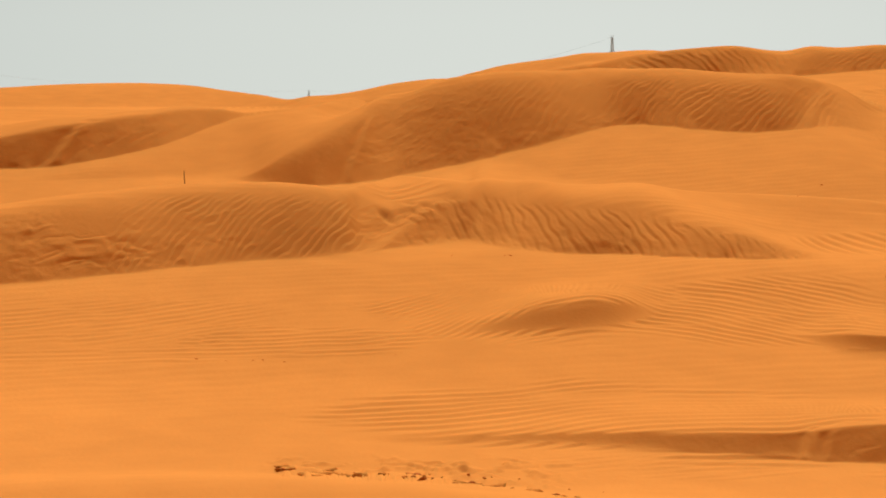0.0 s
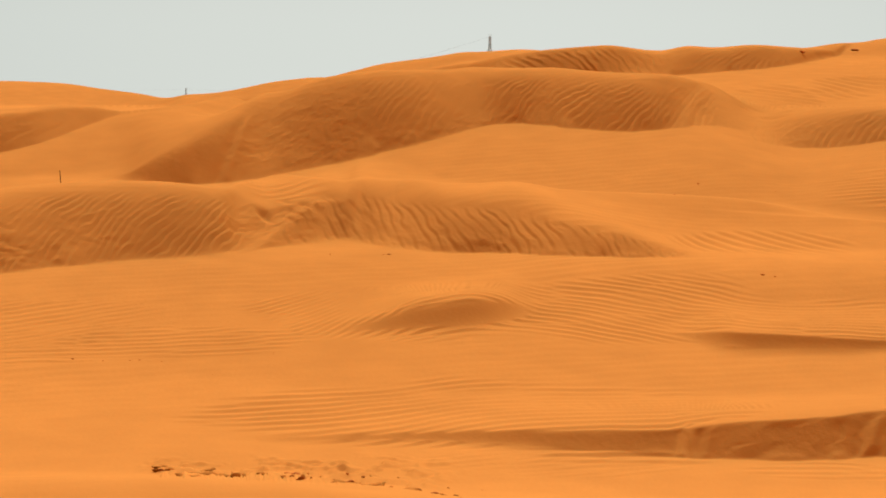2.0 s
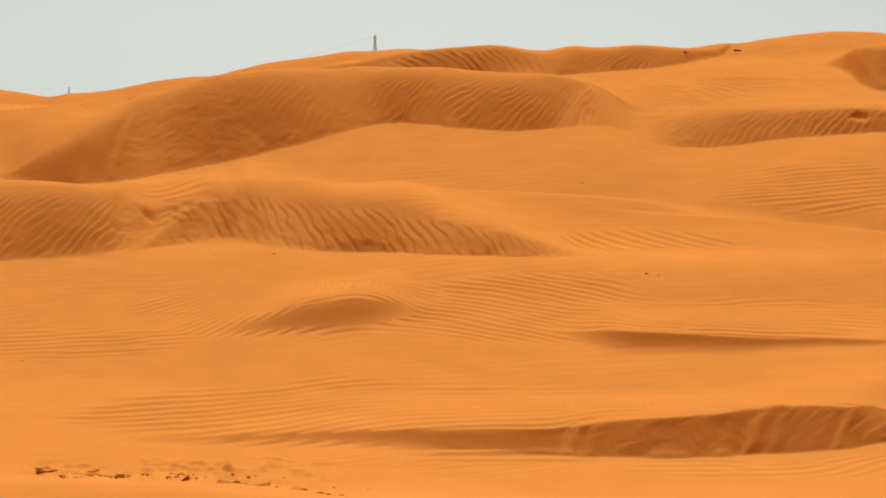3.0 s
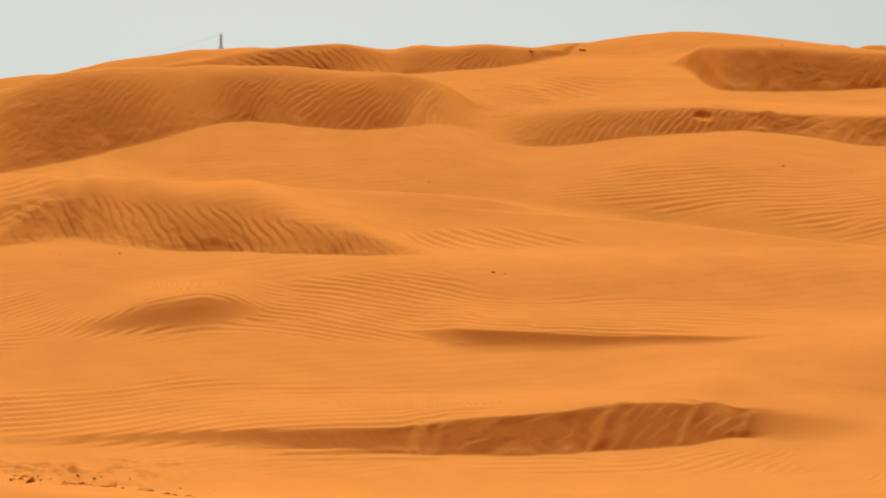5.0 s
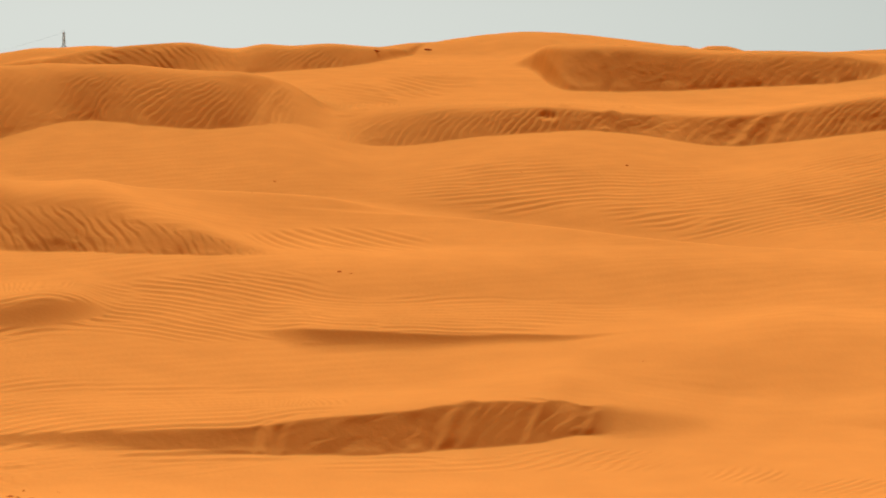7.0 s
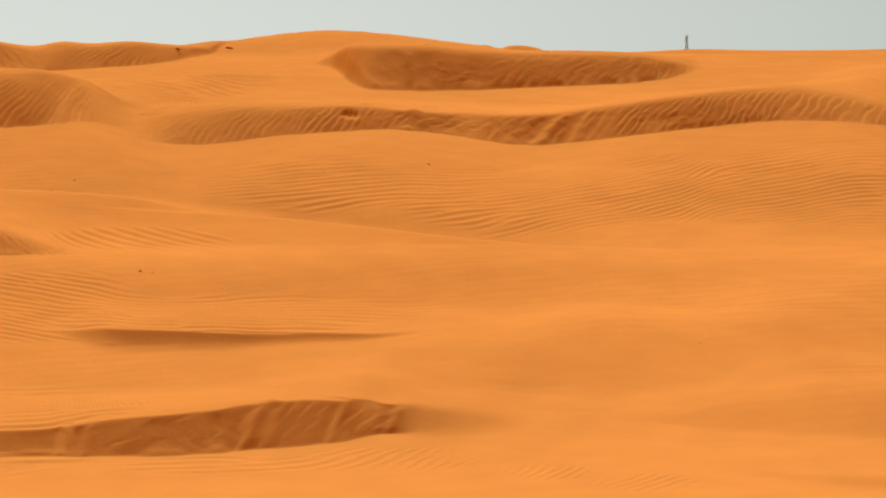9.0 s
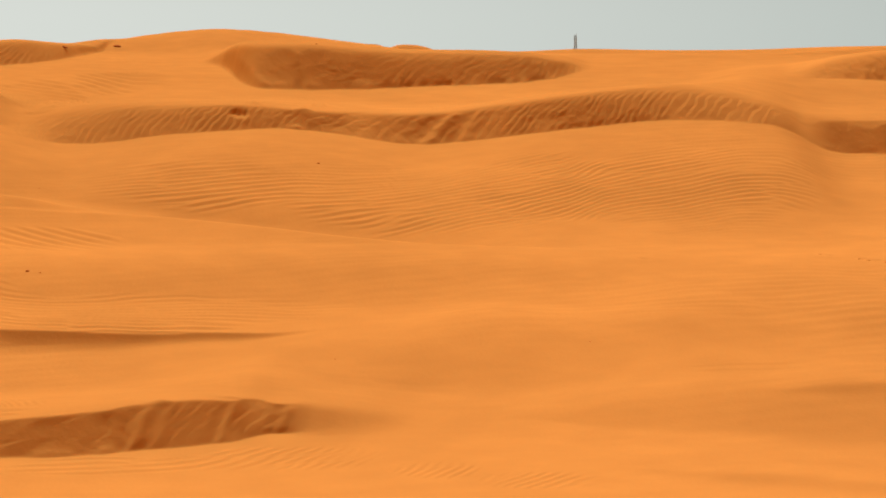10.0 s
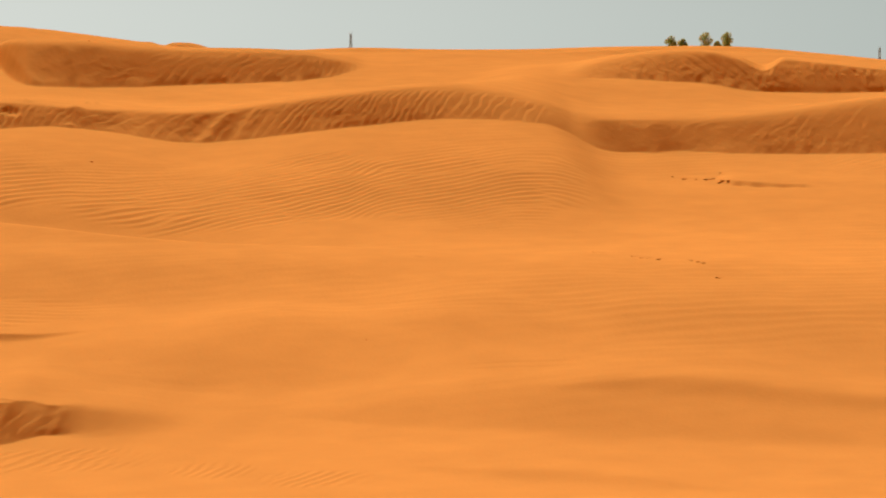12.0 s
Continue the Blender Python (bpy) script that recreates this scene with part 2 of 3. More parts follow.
# high dune with the broad slip face
DUNES.append(dict(fade=[(-5, 0.08), (3, 0.08), (5, 0.28), (8, 0.33), (9.3, 0.65), (10.5, 1.2)], slope=32, tail=4.2, brink=[(0, 6), (4, 4)], smooth=0.6, toe=100,
    ribs=[(0.5, 5.5, -0.5, 0.164, 0.0026), (4.0, 10.5, -0.55, 0.131, 0.0048)], scars=[(-2.3, -1.55, 0.08, 0.018), (9.2, 9.9, 0.1, 0.012)], slumps=[(1.6, 1.6, 0.006), (4.6, 1.2, 0.010)], rag=0.8, lumps=1.4, line=[
    (-5.43, 31.52, 0.0), (-4.87, 31.28, 0.019), (-4.16, 31.06, 0.223), (-3.31, 30.88, 0.432), (-2.46, 30.96, 0.633), (-1.75, 31.16, 0.767),
    (-0.76, 31.76, 0.897), (0.37, 32.16, 1.088), (1.22, 32.36, 1.084), (2.5, 32.7, 0.883), (3.49, 33.32, 0.669), (4.48, 34.0, 0.608),
    (5.32, 34.02, 0.607), (6.72, 33.48, 0.616), (7.85, 33.22, 0.621), (8.7, 33.2, 0.593), (9.26, 33.54, 0.467), (9.72, 33.9, 0.43),
    (10.18, 34.4, 0.338), (10.68, 34.4, 0.163), (11.25, 34.4, 0.0),
]))
# shoulder of the high dune
DUNES.append(dict(slope=11, tail=6, brink=3, line=[
    (-12.21, 30.76, 0.004), (-10.03, 31.34, 0.008), (-8.09, 31.52, 0.112), (-6.69, 31.66, 0.24), (-5.29, 31.68, 0.374), (-4.3, 31.56, 0.479),
    (-3.03, 31.82, 0.536), (-1.9, 32.8, 0.461), (-0.76, 33.9, 0.0), (0.37, 34.38, 0.0),
]))
# western dune
DUNES.append(dict(slope=34, tail=6.3, brink=18, toe=90, ribs=[(-14, -5, -0.9, 0.42, 0.0022)], scars=[(-9.6, -8.7, 0.12, 0.035)], lumps=0.9, rag=0.6, smooth=0.25, line=[
    (-14.22, 32.2, 0.19), (-12.21, 32.2, 0.285), (-10.85, 32.2, 0.36), (-9.47, 32.36, 0.46), (-8.08, 32.7, 0.455), (-6.97, 33.2, 0.38),
    (-5.57, 34.44, 0.21), (-4.58, 35.34, 0.021),
]))
# winding dune
DUNES.append(dict(turn=0.9, slope=32, tail=4.9, brink=[(11, 3), (14.5, 7), (17, 14), (24, 12), (28, 4.5), (30, 4.5), (31.5, 9)], toe=[(28, 90), (29, 30), (31.5, 70)], fade=[(11, 0.7), (13.5, 0.4), (16, 0.22), (18, 0.1), (24.5, 0.1), (27.5, 0.4), (29.8, 0.4), (31, 0.1)],
    ribs=[(10.5, 18.4, -0.55, 0.135, 0.0055), (17.6, 22.5, -0.7, 0.25, 0.0040), (21.6, 30.2, -0.55, 0.145, 0.0048), (32.5, 42, -0.5, 0.24, 0.0024)],
    scars=[(21.1, 21.9, 0.12, 0.03), (22.0, 22.6, 0.1, 0.02)], slumps=[(24.0, 1.2, 0.007), (34.5, 3.2, 0.006)], rag=0.7, lumps=1.6, smooth=0.35, line=[
    (10.4, 33.84, 0.0), (11.25, 33.54, 0.115), (12.1, 33.3, 0.328), (13.23, 33.2, 0.391), (14.65, 33.4, 0.34), (16.34, 33.52, 0.307),
    (17.74, 33.88, 0.25), (18.85, 33.84, 0.273), (19.83, 33.42, 0.328), (20.92, 33.22, 0.376), (22.06, 33.16, 0.385), (23.33, 33.02, 0.4),
    (24.74, 33.06, 0.394), (26.15, 33.32, 0.377), (27.47, 33.56, 0.357), (28.52, 33.52, 0.297), (29.37, 33.44, 0.224), (30.22, 33.36, 0.219),
    (30.79, 33.1, 0.315), (31.35, 33.02, 0.372), (32.34, 33.02, 0.376), (33.32, 33.2, 0.36), (34.44, 33.1, 0.405), (35.83, 33.02, 0.493),
    (37.21, 33.02, 0.591), (38.58, 33.02, 0.662), (41.28, 33.02, 0.687),
]))
# far dune behind the high one
DUNES.append(dict(slope=31, tail=7.0, brink=8, toe=80, ribs=[(4, 9.2, 0.6, 0.21, 0.0085), (9, 14, -0.8, 0.19, 0.0070)], line=[
    (3.21, 47.6, 0.098), (4.33, 43.0, 0.27), (5.31, 42.02, 0.369), (6.44, 42.02, 0.492), (7.42, 42.2, 0.569), (8.13, 42.76, 0.457),
    (8.7, 43.5, 0.366), (9.26, 44.06, 0.455), (9.97, 44.66, 0.371), (10.82, 45.24, 0.397), (11.81, 46.2, 0.291), (12.66, 48.46, 0.185),
    (13.65, 54.0, 0.0),
]))
# domed dune with the hollow face
DUNES.append(dict(turn=0.5, lumps=1.1, fade=[(17, 0.02), (19.5, 0.05), (23, 0.2), (25, 0.55)], slope=32, tail=7.0, brink=9, toe=90, ribs=[(19.4, 26, -0.7, 0.27, 0.0044)],
    scars=[(17.1, 15.95, 0.14, 0.03), (18.25, 17.75, 0.1, 0.02)], slumps=[(18.8, 0.8, 0.012), (22.0, 1.5, 0.005)], smooth=0.35, line=[
    (15.4, 46.0, 0.0), (16.0, 44.92, 0.22), (16.4, 41.9, 0.56), (16.89, 40.58, 0.679), (18.05, 40.4, 0.688), (19.51, 40.6, 0.599),
    (20.92, 40.9, 0.528), (22.34, 41.22, 0.49), (23.47, 41.5, 0.425), (24.32, 42.26, 0.262), (25.3, 44.06, 0.0),
]))
# top of the domed dune
DUNES.append(dict(slope=10, tail=8.4, brink=3, smooth=1.5, line=[
    (10.96, 50.02, 0.0), (12.1, 50.02, 0.0), (13.37, 51.0, 0.278), (14.5, 51.0, 0.513), (15.91, 50.02, 0.686), (17.31, 51.0, 0.574),
    (18.71, 51.0, 0.317), (19.82, 51.0, 0.187), (20.92, 50.56, 0.018), (21.71, 50.64, 0.08), (23.05, 50.58, 0.0), (24.88, 50.24, 0.099),
    (27.26, 50.02, 0.045), (30.96, 50.02, 0.054),
]))
# terrace below the eastern dune
DUNES.append(dict(slope=6, tail=9, brink=3, toe=5, smooth=0.8, line=[
    (27, 36, 0), (29.5, 36, 0.28), (31, 36, 0.3), (33, 36, 0.23), (33.9, 36, 0.2), (34.5, 36, 0.1),
    (35.2, 36, 0.04), (37, 36, 0),
]))
# eastern dune
DUNES.append(dict(slope=34, tail=5.6, brink=[(30, 5), (33, 8), (34.5, 24)], toe=80, ribs=[(31, 42, 0.6, 0.26, 0.0050)], slumps=[(33.5, 1.6, 0.007)], smooth=0.06, fade=[(27, 0.5), (31.5, 0.45), (33, 0.2), (34, 0.05)], lumps=2.6, line=[
    (29.94, 39.56, 0.004), (30.92, 39.96, 0.185), (32.05, 39.9, 0.374), (33.04, 39.86, 0.471), (33.88, 39.86, 0.491), (34.55, 39.8, 0.446),
    (35.16, 39.78, 0.314), (35.66, 39.82, 0.484), (36.52, 39.84, 0.447), (38.14, 40.12, 0.329), (39.93, 40.3, 0.304), (42.6, 40.64, 0.218),
]))
# eastern skyline ridge
DUNES.append(dict(slope=12, tail=9.8, brink=3, line=[
    (28.8, 48.52, 0.0), (30.5, 48.46, 0.047), (31.91, 48.94, 0.099), (33.31, 50.5, 0.109), (34.85, 50.92, 0.085), (36.51, 50.42, 0.054),
    (38.13, 48.58, 0.054), (41.27, 48.02, 0.0),
]))
# western skyline ridge
DUNES.append(dict(slope=12, tail=11.2, brink=3, line=[
    (-14.21, 62.0, 0.433), (-12.2, 62.0, 0.612), (-10.84, 62.0, 0.691), (-9.46, 62.0, 0.849), (-7.66, 62.0, 0.939), (-6.26, 62.0, 0.857),
    (-5.28, 62.0, 0.623), (-4.16, 62.0, 0.399), (-3.03, 62.0, 0.0),
]))
# ridge behind the high dune
DUNES.append(dict(slope=12, tail=11, brink=3, line=[
    (-3.88, 60.0, 0.0), (-3.17, 60.0, 0.349), (-2.32, 60.0, 0.366), (-1.04, 60.0, 0.524), (0.37, 60.0, 0.433), (1.22, 48.02, 0.31),
    (2.07, 48.02, 0.248), (3.21, 48.02, 0.209), (4.38, 48.02, 0.237), (5.32, 48.02, 0.221), (6.72, 48.02, 0.0), (8.12, 48.02, 0.0),
]))
# knobby ridge far behind the domed dune
DUNES.append(dict(slope=25, tail=6, brink=7, smooth=0.12, lumps=1.5, line=[
    (18.66, 58.02, 0.0), (19.22, 58.02, 0.191), (19.73, 58.02, 0.301), (20.21, 66.0, 0.5), (20.7, 66.0, 0.56), (21.26, 66.0, 0.4),
    (21.77, 66.0, 0.0),
]))


# ---- noise on the plan ----
def lattice(ix, iy, seed):
    h = (ix.astype(np.int64) * 374761393 + iy.astype(np.int64) * 668265263 + seed * 974711) & 0xFFFFFFFF
    h = ((h ^ (h >> 13)) * 1274126177) & 0xFFFFFFFF
    return ((h ^ (h >> 16)) & 0xFFFF) / 65535.0


def drift(x, y, seed=0):
    """Smooth noise between -1 and 1, one cell a unit wide."""
    ix, iy = np.floor(x), np.floor(y)
    fx, fy = x - ix, y - iy
    fx, fy = fx ** 3 * (fx * (fx * 6 - 15) + 10), fy ** 3 * (fy * (fy * 6 - 15) + 10)
    a, b = lattice(ix, iy, seed), lattice(ix + 1, iy, seed)
    c, d = lattice(ix, iy + 1, seed), lattice(ix + 1, iy + 1, seed)
    return 2 * ((a + (b - a) * fx) * (1 - fy) + (c + (d - c) * fx) * fy) - 1


def crest_wave(phase):
    """A wind ripple: a long back and a shorter steep front."""
    return np.sin(phase + 0.45 * np.sin(phase)) + 0.22 * np.sin(2 * phase + 0.6)


# wind ripples in families: wavelength, height, the line of a crest (bearing, distance gained),
# and the patches they cover (bearing, half width in degrees, distance, half depth)
RIPPLES = [
    (0.225, 0.0076, [(-4, 0), (-0.4, -0.08), (1.6, 0.16), (4, 0.66), (6.7, 0.84), (10, 0.9)], [(3.4, 6.0, 17.5, 1.35), (7.6, 3.6, 17.3, 1.5)]),
    (0.19, 0.0066, [(-2, -0.6), (-0.4, 0), (1.2, 0.95), (2.8, 1.7), (4.2, 1.95), (5.9, 1.75), (7.6, 1.35), (9.5, 0.7), (11.5, 0.2), (15.3, 0.35), (19, 0.35)],
     [(2.6, 4.0, 21.5, 1.3), (8.0, 4.2, 21.7, 1.35), (13.5, 5.4, 21.3, 1.0)]),
    (0.19, 0.0056, [(-14, -0.2), (-11, 0), (-8.5, 0.26), (-5.9, 0.9), (-4.6, 1.2), (-3, 1.5)], [(-8.3, 4.6, 21.3, 1.2)]),
    (0.17, 0.0050, [(-11, 0), (-6, 0.05), (-1, 0.3), (1, 0.4)], [(-3.4, 3.4, 20.4, 0.65), (-8.5, 3.0, 19.9, 0.35)]),
    (0.23, 0.0092, [(11, -0.7), (13, -0.4), (14.5, -0.12), (16, 0.15), (17.8, 0.4), (19.2, 0.5), (20.3, 0.72), (22.2, 1.42), (24.6, 2.43), (25.7, 3.33), (27.6, 4.1), (29.2, 4.67), (29.8, 4.67), (30.5, 4.47), (31.7, 4.07)],
     [(15.7, 3.0, 29.7, 1.5), (20.0, 2.8, 29.2, 2.0), (24.0, 3.8, 29.1, 2.2), (27.6, 3.2, 29.2, 2.7)]),
    (0.36, 0.0120, [(8, 1), (9.4, 0), (11.4, -1.5), (13, -2.4), (15, -3.2)], [(11.2, 2.2, 25.1, 0.85)]),
    (0.60, 0.0200, [(9.5, 0.6), (10.4, 0.3), (12.3, -1.2), (14, -3.2)], [(11.5, 1.3, 38.6, 3.4), (13.4, 1.3, 41.5, 2.0)]),
    (0.35, 0.0080, [(-4, -0.8), (-1, 0), (1, 0.7)], [(-1.0, 1.4, 27.6, 0.7)]),
    (0.16, 0.0040, [(14, 0), (28, 5.0)], [(13.5, 2.6, 15.6, 0.3), (17.6, 2.9, 15.75, 0.45), (21.4, 1.3, 15.35, 0.3), (24.0, 1.8, 15.05, 0.3)]),
    (0.17, 0.0026, [(0, 0), (12, 1.5)], [(5.6, 3.4, 15.6, 0.4)]),
    (0.30, 0.0050, [(33, 0), (40, 4.5)], [(36.9, 2.0, 32.1, 0.6)]),
    (0.22, 0.0022, [(18, 0), (32, 0)], [(25.0, 4.5, 20.9, 0.35), (29.0, 1.6, 18.6, 0.3)]),
]


def ripples(bearing, dist, x, y):
    side = np.radians(bearing) * dist
    slow = 0.8 * drift(x / 3.7, y / 4.3, 31) + 0.35 * drift(x / 1.1, y / 1.4, 36)
    strength = 0.72 + 0.43 * ease(0.6 + 0.6 * drift(x / 1.7, y / 1.1, 35) + 0.3 * drift(x / 0.45, y / 0.4, 37))
    edge = 0.4 * drift(x / 1.6, y / 1.1, 33) + 0.25 * drift(x / 0.5, y / 0.4, 40)
    z, share = 0 * dist, 0 * dist + 1.0
    for length, high, line, patches in RIPPLES:
        some = 0 * dist
        for b, wide, r, deep in patches:
            far = ((bearing - b) / wide) ** 2 + ((dist - r) / deep) ** 2
            some = np.maximum(some, ease((1.3 - far + edge) / 0.7))
        at = some > 0
        if not np.any(at):
            continue
        phase = (dist[at] - hermite(*zip(*line), bearing[at])) / length
        # two trains of crests that meet in forks
        u, v, bend = x[at] / length, y[at] / length, slow[at] * 0.15 / length
        one = crest_wave(2 * np.pi * (phase + bend + 0.25 * drift(u / 2.2, v / 3.0, 32)))
        two = crest_wave(2 * np.pi * (phase + bend + 0.5 + 0.25 * drift(u / 2.0, v / 3.3, 38)))
        z[at] += some[at] * high * strength[at] * (one + (two - one) * ease(0.5 + 2.6 * drift(u / 5.0, v / 2.6, 39)))
        share[at] += 1.5 * some[at]
    # a faint grain of ripples everywhere else
    faint = 0.0027 * ease((55 - dist) / 25) * (0.2 + 0.8 * ease((dist - 16) / 5)) * (0.55 + 0.7 * drift(x / 2.9, y / 2.1, 34))
    return z + faint / share ** 2 * np.sin(2 * np.pi * ((dist - 0.25 * side) / 0.23 + slow + 0.3 * drift(x / 0.42, y / 0.6, 32)))


# hollows trodden into the sand: bearing, distance, half width, half depth, depth
PITS = [(-1.31, 26.36, 0.11, 0.17, 0.065), (-0.19, 26.89, 0.1, 0.1, 0.03), (-0.69, 26.89, 0.08, 0.08, 0.02), (16.38, 33.99, 0.16, 0.13, 0.062), (16.83, 34.73, 0.13, 0.13, -0.04), (18.5, 35.65, 0.177, 0.177, -0.05),
        (18.02, 34.41, 0.128, 0.128, -0.03), (-8.64, 33.43, 0.149, 0.149, 0.03), (9.4, 16.26, 0.05, 0.12, 0.012), (9.42, 16.4, 0.06, 0.05, -0.012), (10.25, 16.46, 0.09, 0.05, -0.01), (14.45, 16.62, 0.1, 0.06, -0.013), (16.2, 16.9, 0.1, 0.05, -0.01)]
# trodden spots: bearing, distance, half width; and footprints: bearing, distance
TRODDEN = [(33.21, 30.97, 0.074), (33.49, 30.93, 0.06), (33.75, 30.93, 0.064), (33.92, 31.01, 0.06), (34.1, 30.65, 0.064), (34.31, 30.55, 0.06),
           (34.11, 31.27, 0.06), (34.59, 30.41, 0.118), (35.08, 30.31, 0.136), (35.7, 30.29, 0.117), (36.19, 30.29, 0.09)]
PRINTS = [(30.94, 24.4), (31.11, 24.3), (31.93, 24.04), (32.14, 23.9), (32.31, 23.88), (32.57, 23.78),
          (33.38, 23.72), (33.52, 23.62), (33.66, 23.52), (34.07, 22.52), (26.5, 23.68)]
HOLLOWS = PITS + [(b, r, w, 0.09, 0.018) for b, r, w in TRODDEN] + [(b, r, 0.05, 0.06, 0.022) for b, r in PRINTS]


def marks(x, y):
    """Footprints and slumps, each with a low rim, and a trodden strip by the near mound."""
    z = 0 * x
    for b, r, wide, deep, down in HOLLOWS:
        b = math.radians(b)
        u = (x - r * math.sin(b)) * math.cos(b) - (y - r * math.cos(b)) * math.sin(b)
        v = (x - r * math.sin(b)) * math.sin(b) + (y - r * math.cos(b)) * math.cos(b)
        q = (u / wide) ** 2 + (v / deep) ** 2
        near = q < 9
        q = q[near] * (1 + 0.35 * drift(x[near] / 0.09, y[near] / 0.09, 41))
        z[near] += down * (0.55 * q - 1) * np.exp(-q)
    r = np.hypot(x, y)
    b = np.degrees(np.arctan2(x, y))
    strip = ease((b + 4.6) / 0.8) * ease((4.2 - b) / 2.5) * ease((r - 14.3) / 0.4) * ease((16.0 - r) / 0.5)
    return z + strip * 0.034 * np.maximum(drift(x / 0.17, y / 0.2, 42) + 0.5 * drift(x / 0.06, y / 0.06, 43), -0.2)


def face_relief(dune, bearing, r, h, t, run):
    """Ribs, slides, scars and slumps on the slip face of a dune: t runs from its foot, 0, to its brink, 1."""
    side = np.radians(bearing) * r
    z = 0 * t
    for b0, b1, lean, wide, deep in dune.get("ribs", ()):
        warp = 0.5 * drift(side / (4.5 * wide), t * 0.9, 7) + 0.32 * drift(side / (1.2 * wide), t * 4.0, 8)
        phase = (side + lean * (t - 0.5 + 0.35 * t * t) * h * 1.6) / wide + warp
        some = ease((bearing - b0) / 1.0) * ease((b1 - bearing) / 1.0)
        much = 0.35 + 0.95 * ease(0.5 + 0.9 * drift(side / (1.6 * wide), t * 3.6, 9))
        z = z + some * deep * much * crest_wave(2 * np.pi * phase) * ease((1.12 - t) / 0.25)
    for low, high, wide, deep in dune.get("scars", ()):
        mid = np.radians(low + (high - low) * t) * r
        u = (side - mid) / wide + 0.15 * drift(run / 0.11, side * 0, 15)
        z = z + deep * (np.exp(-u * u) - 0.7 * np.exp(-((u + 1.7) / 1.3) ** 2)) * ease((1.02 - t) / 0.2)
    # slumps and crumbs, drawn out down the slope
    fine = 0.34 * drift(side / 0.22 + 0.4 * run, run / 0.3, 11) + 0.42 * drift(side / 0.1, run / 0.17, 13) + 0.3 * drift(side / 0.05, run / 0.08, 14)
    z = z + 0.0066 * dune.get("lumps", 1.0) * ease(h / 0.3) * fine * (0.3 + 0.9 * ease(0.5 + drift(side / 1.6, run / 1.1, 12)))
    for b, wide, deep in dune.get("slumps", ()):
        some = ease(1.4 - ((bearing - b) / wide) ** 2) * ease((0.95 - t) / 0.3) * ease((t + 0.05) / 0.2)
        bend = 0.7 * drift(side / 0.23, run / 0.19, 17)
        scoop = 0.9 * np.abs(drift((side + 0.4 * run) / 0.17 + bend, (run - 0.3 * side) / 0.14 + 0.7 * drift(side / 0.17, run / 0.21, 19), 16) + 0.25) - 0.4
        z = z + deep * some * scoop * ease(0.6 + drift(side / 0.7, run / 0.5, 18))
    return z


def ground_height(bearing, dist, fine=True):
    """Height of the sand, with its dunes, their ribbed faces and the wind ripples."""
    near = ease((80 - np.abs(bearing - 13)) / 45)
    x, y = dist * np.sin(np.radians(bearing)), dist * np.cos(np.radians(bearing))
    z = base_height(bearing, dist) * near
    if not fine or np.any(near < 1):
        rough = 0.9 * drift(x / 31, y / 23, 3) + 0.35 * drift(x / 11, y / 8, 4)
        z = z + (1 - near) * (-1.62 - 0.25 * ease(dist / 30) + rough * ease((dist - 3) / 25))
    face = 0 * z
    relief = 0 * z
    for d in DUNES:
        if not fine or d["slope"] < 20:
            z = z + near * dune_height(d, bearing, dist)
            continue
        r, h, w = dune_lines(d, bearing)
        # the foot and the brink are ragged
        side = np.radians(bearing) * r
        t = (dist - r) / w
        rag = 0.05 * drift(side / 0.5, 0 * t, 5) + 0.035 * drift(side / 0.16, 0 * t, 6)
        rag = rag * (np.exp(-(t / 0.16) ** 2) + 0.6 * np.exp(-((t - 1) / 0.16) ** 2))
        ragged = dist + rag * d.get("rag", 1.0) * ease(h / 0.2) * r / 30
        z = z + near * dune_height(d, bearing, ragged)
        t = (ragged - r) / w
        on = ease((t + 0.06) / 0.14) * ease((1.15 - t) / 0.35) * ease(h / 0.06)
        smooth = d.get("lumps", 1.0) == 0
        face = np.maximum(face, on)
        at = (on > 0) & (not smooth)
        if np.any(at):
            rr, hh, ww = (np.broadcast_to(v, z.shape)[at] for v in (r, h, w))
            relief[at] += on[at] * face_relief(d, bearing[at], rr, hh, t[at], t[at] * ww * 1.4)
    if fine:
        z = z + 0.03 * drift(x / 3.1, y / 2.2, 21) * ease((60 - dist) / 30)
        z = z + relief * near + ripples(bearing, dist, x, y) * (1 - face)
        z = z + marks(x, y)
    return z


